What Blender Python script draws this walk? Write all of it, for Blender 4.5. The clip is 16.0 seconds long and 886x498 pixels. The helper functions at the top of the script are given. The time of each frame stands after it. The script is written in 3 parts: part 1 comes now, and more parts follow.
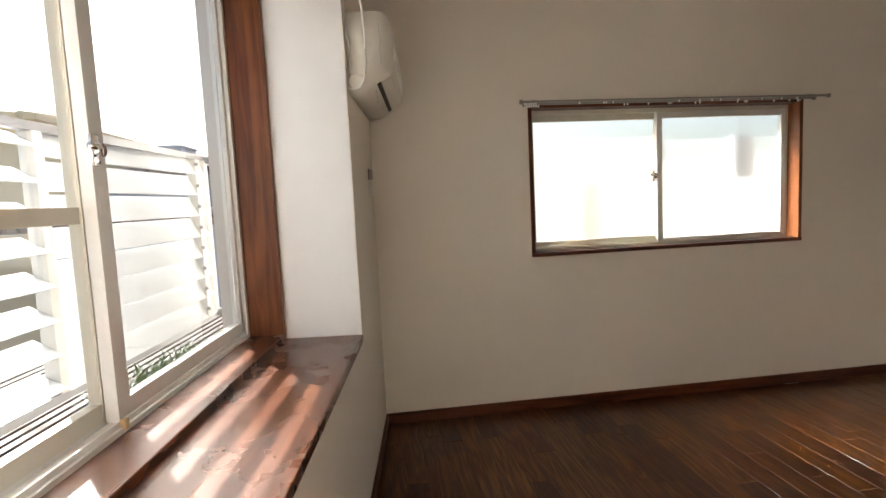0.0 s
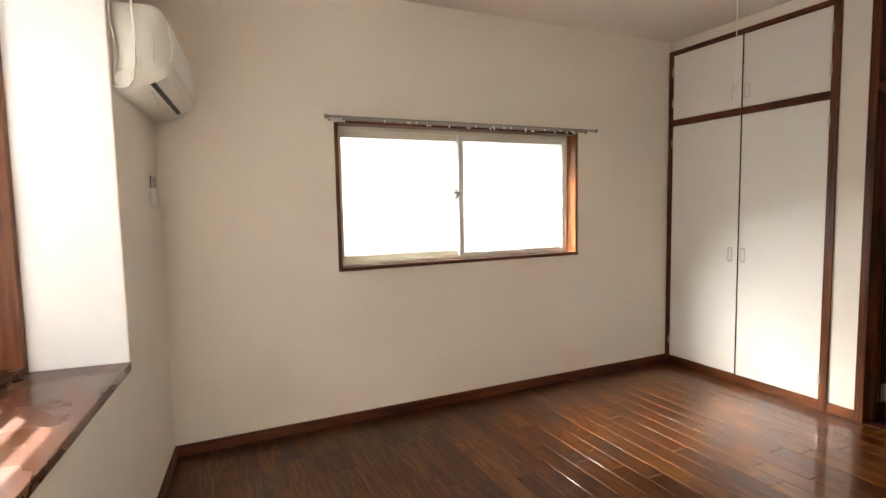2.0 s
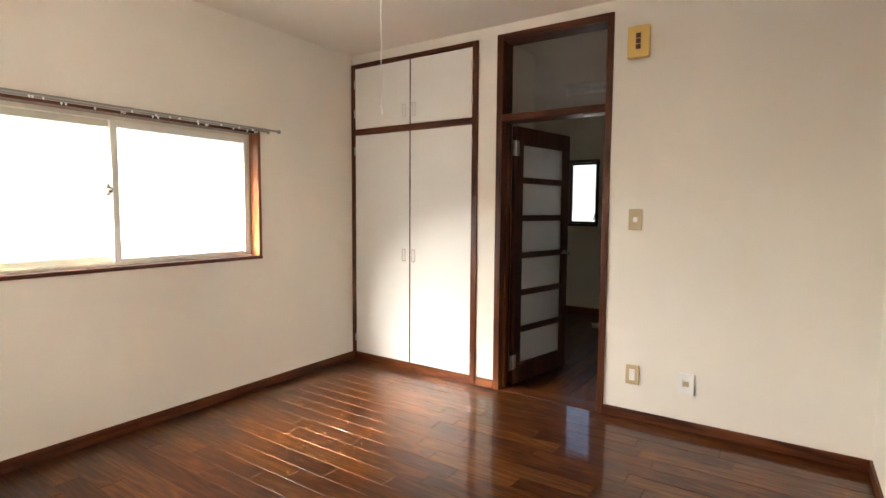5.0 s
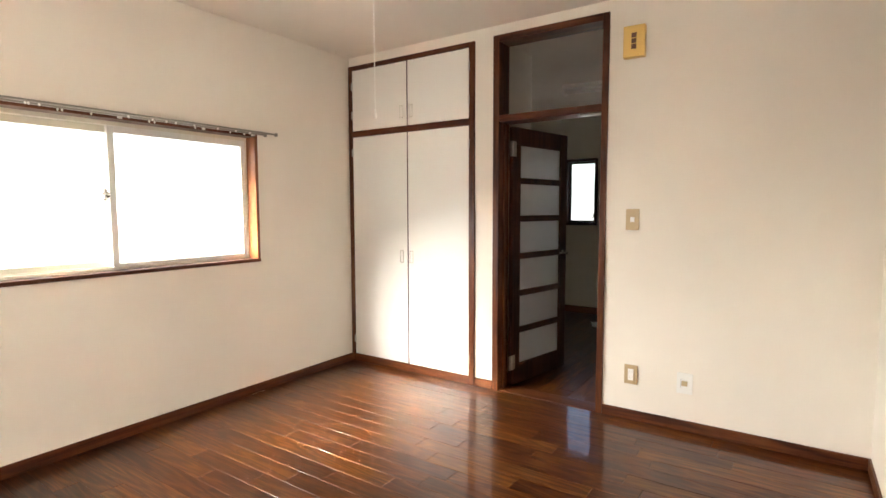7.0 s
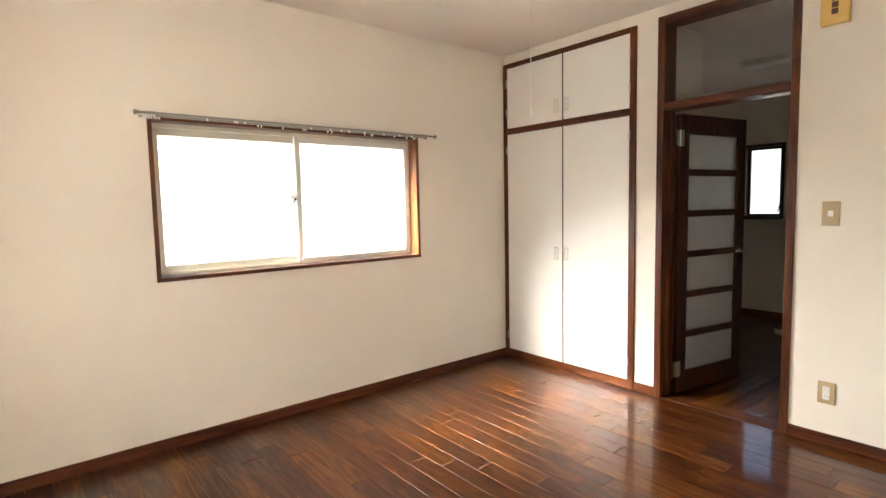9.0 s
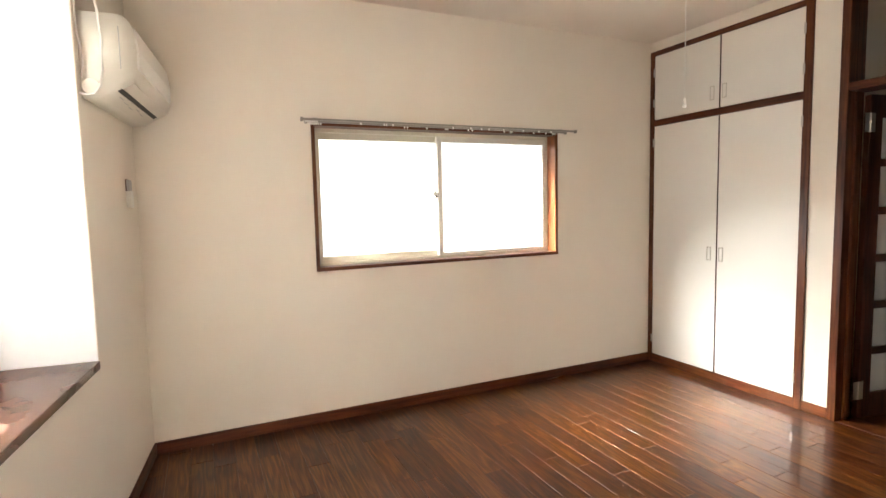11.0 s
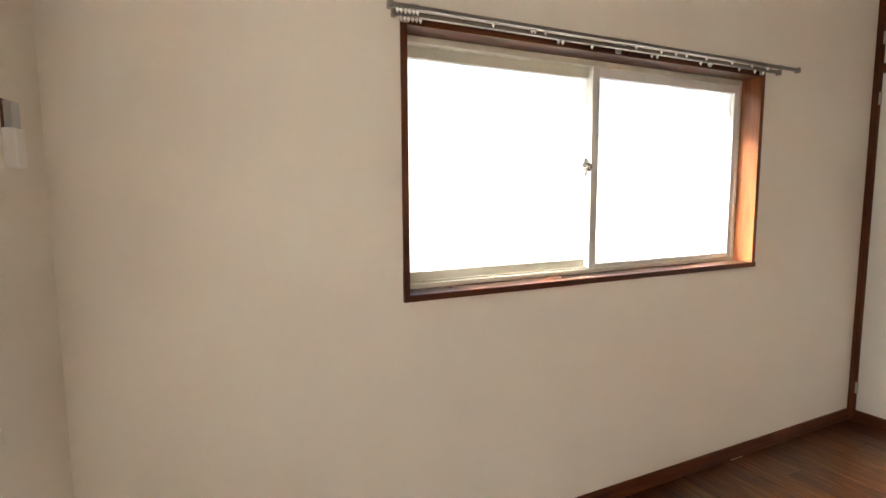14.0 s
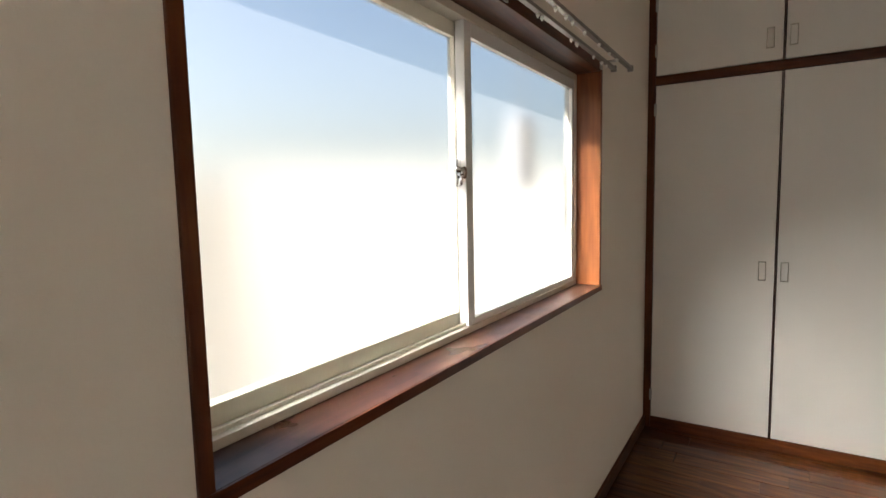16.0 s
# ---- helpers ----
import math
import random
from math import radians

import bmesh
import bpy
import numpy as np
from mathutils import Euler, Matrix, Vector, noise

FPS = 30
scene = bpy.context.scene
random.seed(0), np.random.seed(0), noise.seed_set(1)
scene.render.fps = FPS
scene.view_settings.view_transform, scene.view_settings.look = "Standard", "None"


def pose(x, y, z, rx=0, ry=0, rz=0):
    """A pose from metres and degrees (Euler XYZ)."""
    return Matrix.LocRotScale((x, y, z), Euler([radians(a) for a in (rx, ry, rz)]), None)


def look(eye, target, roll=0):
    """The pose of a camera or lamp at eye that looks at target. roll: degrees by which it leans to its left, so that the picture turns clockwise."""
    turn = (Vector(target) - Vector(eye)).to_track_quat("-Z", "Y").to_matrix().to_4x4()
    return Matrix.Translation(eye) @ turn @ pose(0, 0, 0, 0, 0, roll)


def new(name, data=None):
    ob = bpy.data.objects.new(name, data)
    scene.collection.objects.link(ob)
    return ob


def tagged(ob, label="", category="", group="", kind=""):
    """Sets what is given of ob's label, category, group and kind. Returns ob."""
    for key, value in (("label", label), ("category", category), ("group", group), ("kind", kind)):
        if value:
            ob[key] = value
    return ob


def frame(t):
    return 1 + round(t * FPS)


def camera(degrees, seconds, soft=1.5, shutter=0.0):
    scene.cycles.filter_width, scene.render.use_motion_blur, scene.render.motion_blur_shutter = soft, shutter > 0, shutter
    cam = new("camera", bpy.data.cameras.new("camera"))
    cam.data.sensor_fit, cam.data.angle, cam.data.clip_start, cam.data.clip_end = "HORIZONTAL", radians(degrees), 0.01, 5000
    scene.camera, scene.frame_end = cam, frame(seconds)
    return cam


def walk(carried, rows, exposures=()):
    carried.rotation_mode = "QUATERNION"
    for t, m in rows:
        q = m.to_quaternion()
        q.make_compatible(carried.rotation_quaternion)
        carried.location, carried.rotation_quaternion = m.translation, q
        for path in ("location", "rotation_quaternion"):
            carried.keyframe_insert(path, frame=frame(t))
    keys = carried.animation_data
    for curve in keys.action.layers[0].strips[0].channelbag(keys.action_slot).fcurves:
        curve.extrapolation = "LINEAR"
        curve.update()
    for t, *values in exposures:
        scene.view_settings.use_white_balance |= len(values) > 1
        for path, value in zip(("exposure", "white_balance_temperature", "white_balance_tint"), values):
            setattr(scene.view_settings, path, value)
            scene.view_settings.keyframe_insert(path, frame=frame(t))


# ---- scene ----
cam = camera(80.6, 16.0)
PATH = [
    (0, (-0.048, -2.818, 1.22), (0.216, -0.844, 1.034), -2.7),
    (0.5, (-0.004, -2.852, 1.206), (0.382, -0.894, 1.063), -1.8),
    (1, (0.036, -2.862, 1.215), (0.567, -0.938, 1.083), -1.6),
    (1.5, (0.083, -2.862, 1.217), (0.768, -0.989, 1.068), -1.4),
    (2, (0.124, -2.868, 1.234), (0.973, -1.065, 1.069), -1.1),
    (2.5, (0.166, -2.883, 1.221), (1.19, -1.173, 1.062), -1.1),
    (3, (0.209, -2.916, 1.22), (1.369, -1.293, 1.069), -0.7),
    (3.5, (0.223, -2.917, 1.23), (1.523, -1.404, 1.078), -0.3),
    (4, (0.235, -2.898, 1.23), (1.673, -1.516, 1.074), 0.0),
    (4.5, (0.254, -2.916, 1.222), (1.808, -1.667, 1.064), 0.3),
    (5, (0.296, -2.94, 1.213), (1.951, -1.827, 1.062), 0.4),
    (5.2, (0.287, -2.927, 1.201), (1.989, -1.888, 1.056), 0.3),
    (7.5, (0.31, -2.962, 1.232), (1.905, -1.765, 1.068), -0.6),
    (8, (0.276, -2.913, 1.23), (1.763, -1.586, 1.066), -0.7),
    (8.5, (0.292, -2.949, 1.243), (1.654, -1.494, 1.072), -0.9),
    (11, (0.256, -2.975, 1.245), (1.087, -1.164, 1.074), -1.3),
    (11.5, (0.242, -2.915, 1.243), (0.898, -1.037, 1.033), -0.5),
    (12, (0.202, -2.713, 1.196), (0.825, -0.827, 0.962), 0.5),
    (12.5, (0.199, -2.479, 1.207), (0.851, -0.606, 0.95), 0.8),
    (13, (0.227, -2.179, 1.213), (0.878, -0.305, 0.964), 1.0),
    (13.5, (0.231, -1.804, 1.192), (0.921, 0.059, 0.961), 0.6),
    (14, (0.249, -1.46, 1.211), (1.125, 0.326, 0.997), -0.3),
    (14.5, (0.32, -1.148, 1.255), (1.281, 0.593, 1.037), -0.4),
    (15, (0.37, -0.872, 1.265), (1.595, 0.693, 1.041), 0.3),
    (15.5, (0.448, -0.69, 1.288), (1.934, 0.624, 1.043), -0.5),
    (16, (0.497, -0.557, 1.242), (2.182, 0.508, 1.05), -1.2),
]
walk(cam, [(t, look(eye, target, roll)) for t, eye, target, roll in PATH],
     exposures=[(0, 2.1), (1.5, 2.75), (2.5, 3.0), (3.5, 3.1), (5, 3.36), (7.5, 3.7), (8, 3.65), (11, 3.44), (12.5, 3.1), (14.5, 2.66), (16, 1.76)])

# ---- world and sun ----
SUN_AZ, SUN_EL = (-0.583, 0.813), 34.0
world = bpy.data.worlds.new("world")
scene.world = world
world.use_nodes = True
wn = world.node_tree.nodes
sky = wn.new("ShaderNodeTexSky")
sky.sky_type, sky.sun_disc = "NISHITA", False
sky.sun_elevation = radians(SUN_EL)
sky.sun_rotation = math.atan2(SUN_AZ[0], SUN_AZ[1])
sky.air_density, sky.dust_density, sky.ozone_density = 1.0, 2.4, 1.0
wn["Background"].inputs["Strength"].default_value = 0.055
world.node_tree.links.new(sky.outputs[0], wn["Background"].inputs["Color"])
sun_data = bpy.data.lights.new("sun", "SUN")
sun_data.energy, sun_data.angle, sun_data.color = 5.0, radians(0.5), (1.0, 0.95, 0.88)
sun = new("sun", sun_data)
sun.matrix_world = look((SUN_AZ[0] * 10, SUN_AZ[1] * 10, 10 * math.tan(radians(SUN_EL))), (0, 0, 0))

# sunlight scattered onwards by the frosted panes, in the window's opening
for k in range(5):
    scatter = bpy.data.lights.new("window_light", "AREA")
    scatter.shape, scatter.size, scatter.size_y = "RECTANGLE", 0.09, 0.09
    scatter.energy, scatter.spread, scatter.color = 0.31, radians(88), (1.0, 0.98, 0.95)
    spot = new("window_light", scatter)
    at = Vector((1.05 + 0.31 * k, 0.03, 1.08))
    spot.matrix_world = look(at, at + Vector((0.583, -0.813, -0.674)))


# ---- materials ----
def material(name, colour, rough=0.5, metal=0.0, spec=0.5):
    m = bpy.data.materials.new(name)
    m.use_nodes = True
    p = m.node_tree.nodes["Principled BSDF"]
    p.inputs["Base Color"].default_value = (*colour, 1)
    p.inputs["Roughness"].default_value = rough
    p.inputs["Metallic"].default_value = metal
    p.inputs["Specular IOR Level"].default_value = spec
    return m, m.node_tree.nodes, m.node_tree.links, p


def coords(n, l, scale, random_offset=False):
    tc, mp = n.new("ShaderNodeTexCoord"), n.new("ShaderNodeMapping")
    mp.inputs["Scale"].default_value = scale
    l.new(tc.outputs["Object"], mp.inputs["Vector"])
    if random_offset:
        oi, mul = n.new("ShaderNodeObjectInfo"), n.new("ShaderNodeVectorMath")
        mul.operation = "SCALE"
        mul.inputs[0].default_value = (31, 17, 53)
        l.new(oi.outputs["Random"], mul.inputs["Scale"])
        l.new(mul.outputs[0], mp.inputs["Location"])
    return mp


def noise_node(n, l, vec, scale, detail=4.0, distortion=0.0):
    t = n.new("ShaderNodeTexNoise")
    t.inputs["Scale"].default_value, t.inputs["Detail"].default_value = scale, detail
    t.inputs["Distortion"].default_value = distortion
    l.new(vec.outputs[0], t.inputs["Vector"])
    return t


def ramp(n, l, fac, stops):
    r = n.new("ShaderNodeValToRGB")
    els = r.color_ramp.elements
    els[0].position, els[0].color = stops[0][0], (*stops[0][1], 1)
    els[1].position, els[1].color = stops[-1][0], (*stops[-1][1], 1)
    for pos, c in stops[1:-1]:
        e = els.new(pos)
        e.color = (*c, 1)
    l.new(fac, r.inputs[0])
    return r


def bump(n, l, p, height, strength, dist):
    b = n.new("ShaderNodeBump")
    b.inputs["Strength"].default_value, b.inputs["Distance"].default_value = strength, dist
    l.new(height, b.inputs["Height"])
    l.new(b.outputs[0], p.inputs["Normal"])


def value_map(n, l, src, lo, hi):
    mr = n.new("ShaderNodeMapRange")
    mr.inputs["To Min"].default_value, mr.inputs["To Max"].default_value = lo, hi
    l.new(src, mr.inputs["Value"])
    return mr


def paint(name, colour, rough=0.7, grain=260.0, relief=0.15, stain=0.05):
    m, n, l, p = material(name, colour, rough)
    mp = coords(n, l, (1, 1, 1))
    big = noise_node(n, l, mp, 1.3, 3)
    dark = tuple(c * (1 - stain) for c in colour)
    r = ramp(n, l, big.outputs["Fac"], [(0.3, dark), (0.7, colour)])
    l.new(r.outputs[0], p.inputs["Base Color"])
    bump(n, l, p, noise_node(n, l, mp, grain, 5).outputs["Fac"], relief, 0.002)
    return m


def wood(name, dark, mid, light, along="Y", rough=0.3, vary=False, grain=1.0, coat=0.0, wear=False, relief=0.05):
    m, n, l, p = material(name, mid, rough, 0.0, 0.5 if vary or coat else 0.3)
    st = {"X": (0.07, 1, 1), "Y": (1, 0.07, 1), "Z": (1, 1, 0.07)}[along]
    mp = coords(n, l, st, True)
    g1 = noise_node(n, l, mp, 16 * grain, 5, 0.6 if vary else 1.6)
    g2 = noise_node(n, l, mp, 110 * grain, 3, 0.4)
    add = n.new("ShaderNodeMath")
    add.operation = "MULTIPLY_ADD"
    add.inputs[1].default_value = 0.45
    l.new(g2.outputs["Fac"], add.inputs[0])
    l.new(g1.outputs["Fac"], add.inputs[2])
    r = ramp(n, l, add.outputs[0], [(0.5, dark), (0.7, mid), (0.95, light)])
    col = r.outputs[0]
    if vary:
        oi, hs = n.new("ShaderNodeObjectInfo"), n.new("ShaderNodeHueSaturation")
        l.new(value_map(n, l, oi.outputs["Random"], 0.72, 1.28).outputs[0], hs.inputs["Value"])
        l.new(col, hs.inputs["Color"])
        col = hs.outputs[0]
    if wear:
        plain = coords(n, l, (1, 1, 1))
        w = noise_node(n, l, plain, 6, 5)
        wr = ramp(n, l, w.outputs["Fac"], [(0.57, (0, 0, 0)), (0.7, (0.7, 0.7, 0.7))])
        mix = n.new("ShaderNodeMix")
        mix.data_type = "RGBA"
        l.new(wr.outputs[0], mix.inputs["Factor"])
        l.new(col, mix.inputs["A"])
        mix.inputs["B"].default_value = (light[0] * 1.5, light[1] * 1.6, light[2] * 1.8, 1)
        col = mix.outputs["Result"]
    l.new(col, p.inputs["Base Color"])
    smear = noise_node(n, l, coords(n, l, (1, 1, 1)), 5, 4)
    l.new(value_map(n, l, smear.outputs["Fac"], rough * 0.7, rough * 1.4).outputs[0], p.inputs["Roughness"])
    p.inputs["Coat Weight"].default_value, p.inputs["Coat Roughness"].default_value = coat, 0.2
    if relief:
        bump(n, l, p, add.outputs[0], relief, 0.001)
    return m


WALL = paint("wallpaper", (0.815, 0.758, 0.662), 0.75, 320, 0.22)
CEIL = paint("ceiling_paper", (0.81, 0.748, 0.662), 0.8, 300, 0.25)
PIER = paint("pier_plaster", (0.85, 0.85, 0.845), 0.7, 260, 0.2)
DOORW = paint("door_laminate", (0.83, 0.805, 0.745), 0.45, 400, 0.06, 0.03)
OUTW = paint("outer_render", (0.62, 0.6, 0.55), 0.8)


def floor_wood(name):
    """Stained oak strips: cathedral grain, dark pores, tinted sheen of the fibres under a clear varnish."""
    m, n, l, p = material(name, (0.09, 0.03, 0.008), 0.4)
    mp = coords(n, l, (1, 0.11, 1), True)
    warp = noise_node(n, l, mp, 9, 2, 0.3)
    rings = n.new("ShaderNodeMath")
    rings.operation = "MULTIPLY"
    rings.inputs[1].default_value = 9.0
    l.new(warp.outputs["Fac"], rings.inputs[0])
    saw = n.new("ShaderNodeMath")
    saw.operation = "PINGPONG"
    saw.inputs[1].default_value = 0.5
    l.new(rings.outputs[0], saw.inputs[0])
    fine = noise_node(n, l, coords(n, l, (1, 0.035, 1), True), 170, 3, 0.2)
    mixv = n.new("ShaderNodeMath")
    mixv.operation = "MULTIPLY_ADD"
    mixv.inputs[1].default_value = 0.55
    l.new(saw.outputs[0], mixv.inputs[0])
    l.new(fine.outputs["Fac"], mixv.inputs[2])
    r = ramp(n, l, mixv.outputs[0], [(0.42, (0.038, 0.0086, 0.0017)), (0.62, (0.064, 0.0155, 0.003)), (0.84, (0.12, 0.035, 0.0065))])
    oi, hs = n.new("ShaderNodeObjectInfo"), n.new("ShaderNodeHueSaturation")
    l.new(value_map(n, l, oi.outputs["Random"], 0.62, 1.38).outputs[0], hs.inputs["Value"])
    l.new(value_map(n, l, oi.outputs["Random"], 0.494, 0.508).outputs[0], hs.inputs["Hue"])
    l.new(r.outputs[0], hs.inputs["Color"])
    l.new(hs.outputs[0], p.inputs["Base Color"])
    p.inputs["Specular IOR Level"].default_value = 0.14
    p.inputs["Specular Tint"].default_value = (1.0, 0.5, 0.2, 1)
    smear = noise_node(n, l, coords(n, l, (1, 1, 1)), 4, 4)
    l.new(value_map(n, l, fine.outputs["Fac"], 0.26, 0.42).outputs[0], p.inputs["Roughness"])
    p.inputs["Coat Weight"].default_value = 0.7
    p.inputs["Coat IOR"].default_value = 1.38
    l.new(value_map(n, l, smear.outputs["Fac"], 0.04, 0.11).outputs[0], p.inputs["Coat Roughness"])
    return m


FLOORM = floor_wood("floor_wood")
GAP = material("floor_gap", (0.012, 0.006, 0.004), 0.7)[0]
TRIMX = wood("trim_wood_x", (0.034, 0.008, 0.0025), (0.082, 0.021, 0.0055), (0.14, 0.042, 0.011), "X", 0.38)
TRIMY = wood("trim_wood_y", (0.034, 0.008, 0.0025), (0.082, 0.021, 0.0055), (0.14, 0.042, 0.011), "Y", 0.38)
TRIMZ = wood("trim_wood_z", (0.034, 0.008, 0.0025), (0.082, 0.021, 0.0055), (0.14, 0.042, 0.011), "Z", 0.38)
SILLY = wood("sill_wood", (0.034, 0.009, 0.0028), (0.072, 0.021, 0.006), (0.122, 0.038, 0.0115), "Y", 0.25, False, 0.7, 0.12)
# lighter than the trim; on the north window it stands in for sunlight
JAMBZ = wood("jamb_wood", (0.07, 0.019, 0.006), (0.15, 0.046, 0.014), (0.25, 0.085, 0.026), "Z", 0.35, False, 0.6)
SILLX = wood("worn_sill_wood", (0.022, 0.0085, 0.0055), (0.048, 0.0175, 0.009), (0.088, 0.035, 0.018), "X", 0.3, False, 0.7, 0.0, True)
DOORD = wood("dark_door_wood", (0.02, 0.005, 0.003), (0.042, 0.011, 0.005), (0.075, 0.022, 0.009), "Z", 0.3)
ALU = paint("cream_aluminium", (0.70, 0.66, 0.55), 0.38, 150, 0.04, 0.08)
ALUW = paint("pale_aluminium", (0.78, 0.765, 0.72), 0.4, 150, 0.04, 0.06)
ALUG = material("grey_aluminium", (0.42, 0.42, 0.43), 0.35, 0.8)[0]
DULL = paint("dull_grey_sheet", (0.34, 0.34, 0.36), 0.6)
BRONZE = material("bronze_aluminium", (0.05, 0.04, 0.035), 0.4, 0.4)[0]
CHROME = material("chrome", (0.75, 0.75, 0.74), 0.18, 1.0)[0]
STEEL = material("brushed_steel", (0.52, 0.5, 0.47), 0.32, 1.0)[0]
RAILM = material("dull_rail_metal", (0.30, 0.28, 0.25), 0.4, 1.0)[0]
WHITEP = paint("white_plastic", (0.82, 0.81, 0.76), 0.35, 200, 0.02, 0.03)
AGED = paint("aged_plastic", (0.78, 0.75, 0.66), 0.4, 200, 0.03, 0.06)
YELLOW = paint("yellowed_plastic", (0.78, 0.52, 0.15), 0.4, 200, 0.03, 0.06)
BEIGE = paint("beige_plate", (0.5, 0.375, 0.21), 0.4, 200, 0.03, 0.04)
BLACK = material("black_plastic", (0.015, 0.013, 0.012), 0.5)[0]
GREY = material("grey_print", (0.45, 0.45, 0.44), 0.6)[0]
BROWN = material("brown_grille", (0.10, 0.035, 0.02), 0.5)[0]
SEAL = material("rubber_seal", (0.06, 0.06, 0.055), 0.6)[0]


def glass(name, rough=0.0, tint=(1, 1, 1), ior=1.45, clear=1.0):
    m, n, l, p = material(name, tint, rough)
    p.inputs["Transmission Weight"].default_value = clear
    p.inputs["IOR"].default_value = ior
    return m


CLEAR = glass("clear_glass")
PATTERN = glass("patterned_glass", 0.42, (0.85, 0.88, 0.9), 1.45, 0.6)


def frosted(name):
    m = bpy.data.materials.new(name)
    m.use_nodes = True
    n, l = m.node_tree.nodes, m.node_tree.links
    n.remove(n["Principled BSDF"])
    rf, tr, mix = n.new("ShaderNodeBsdfRefraction"), n.new("ShaderNodeBsdfTranslucent"), n.new("ShaderNodeMixShader")
    rf.inputs["Roughness"].default_value, rf.inputs["IOR"].default_value = 0.52, 1.25
    rf.inputs["Color"].default_value = (0.87, 0.90, 0.93, 1)
    tr.inputs["Color"].default_value = (0.8, 0.82, 0.84, 1)
    mix.inputs[0].default_value = 0.06
    l.new(rf.outputs[0], mix.inputs[1])
    l.new(tr.outputs[0], mix.inputs[2])
    l.new(mix.outputs[0], n["Material Output"].inputs["Surface"])
    return m


def see_through(name):
    m = bpy.data.materials.new(name)
    m.use_nodes = True
    n, l = m.node_tree.nodes, m.node_tree.links
    n.remove(n["Principled BSDF"])
    t = n.new("ShaderNodeBsdfTransparent")
    l.new(t.outputs[0], n["Material Output"].inputs["Surface"])
    return m


def translucent(name, colour, amount):
    m, n, l, p = material(name, colour, 0.5)
    tr, mix = n.new("ShaderNodeBsdfTranslucent"), n.new("ShaderNodeMixShader")
    tr.inputs["Color"].default_value = (*colour, 1)
    mix.inputs[0].default_value = amount
    l.new(p.outputs[0], mix.inputs[1])
    l.new(tr.outputs[0], mix.inputs[2])
    l.new(mix.outputs[0], n["Material Output"].inputs["Surface"])
    return m


FROST = frosted("frosted_glass")
FROST_OUT = see_through("frosted_glass_outer_face")
BLADE = translucent("louver_blade", (0.8, 0.82, 0.83), 0.12)
LEAF = translucent("weed_leaf", (0.04, 0.075, 0.022), 0.25)


# ---- builders ----
def box(bm, x0, x1, y0, y1, z0, z1, bevel=0.0):
    g = bmesh.ops.create_cube(bm, size=1.0)
    for v in g["verts"]:
        v.co = Vector((x0 + (v.co.x + 0.5) * (x1 - x0), y0 + (v.co.y + 0.5) * (y1 - y0), z0 + (v.co.z + 0.5) * (z1 - z0)))
    if bevel:
        edges = list({e for v in g["verts"] for e in v.link_edges})
        bmesh.ops.bevel(bm, geom=edges, offset=bevel, segments=2, profile=0.6, affect="EDGES")
    return bm


def boxes(*specs, bevel=0.0):
    bm = bmesh.new()
    for s in specs:
        box(bm, *s, bevel=bevel)
    return bm


def rod(bm, a, b, r, sides=12, r2=None):
    a, b = Vector(a), Vector(b)
    g = bmesh.ops.create_cone(bm, cap_ends=True, segments=sides, radius1=r, radius2=r if r2 is None else r2, depth=(b - a).length)
    m = Matrix.Translation((a + b) / 2) @ (b - a).to_track_quat("Z", "Y").to_matrix().to_4x4()
    bmesh.ops.transform(bm, matrix=m, verts=g["verts"])
    return bm


def tube(points, r, sides=8):
    """A bent tube through points."""
    bm = bmesh.new()
    pts = [Vector(p) for p in points]
    rings = []
    for i, p in enumerate(pts):
        d = (pts[min(i + 1, len(pts) - 1)] - pts[max(i - 1, 0)]).normalized()
        q = d.to_track_quat("Z", "Y").to_matrix()
        rings.append([bm.verts.new(p + q @ Vector((r * math.cos(2 * math.pi * k / sides), r * math.sin(2 * math.pi * k / sides), 0))) for k in range(sides)])
    for a, b in zip(rings, rings[1:]):
        for k in range(sides):
            bm.faces.new((a[k], a[(k + 1) % sides], b[(k + 1) % sides], b[k]))
    bm.faces.new(rings[0][::-1])
    bm.faces.new(rings[-1])
    return bm


def prism_y(profile, y0, y1):
    """A profile of (x, z) drawn out along y."""
    bm = bmesh.new()
    a = [bm.verts.new((x, y0, z)) for x, z in profile]
    b = [bm.verts.new((x, y1, z)) for x, z in profile]
    k = len(profile)
    for i in range(k):
        bm.faces.new((a[i], a[(i + 1) % k], b[(i + 1) % k], b[i]))
    bm.faces.new(a[::-1])
    bm.faces.new(b)
    bmesh.ops.recalc_face_normals(bm, faces=bm.faces)
    return bm


def make(name, bm, mat, smooth=False):
    me = bpy.data.meshes.new(name)
    bmesh.ops.recalc_face_normals(bm, faces=bm.faces)
    bm.to_mesh(me)
    bm.free()
    for m in (mat if isinstance(mat, (list, tuple)) else [mat]):
        me.materials.append(m)
    if smooth:
        for p in me.polygons:
            p.use_smooth = True
    return new(name, me)


def part(name, bm, mat, parent, label="", smooth=False):
    ob = make(name, bm, mat, smooth)
    ob.parent = parent
    if label:
        ob["label"] = label
    return ob


def structure(name, bm, mat, m=None, label="", category=""):
    ob = make(name, bm, mat)
    if m is not None:
        ob.matrix_world = m
    return tagged(ob, label, category, kind="structure")


def thing(name, m, label, category, group="", kind=""):
    ob = new(name)
    ob.empty_display_size = 0.1
    ob.matrix_world = m
    return tagged(ob, label, category, group, kind)


def pane(name, spec, axis, parent, label):
    """Frosted pane: the inner face scatters, the others let light pass."""
    bm = boxes(spec)
    bm.normal_update()
    for f in bm.faces:
        f.material_index = 0 if f.normal.dot(Vector(axis)) > 0.5 else 1
    return part(name, bm, [FROST, FROST_OUT], parent, label)


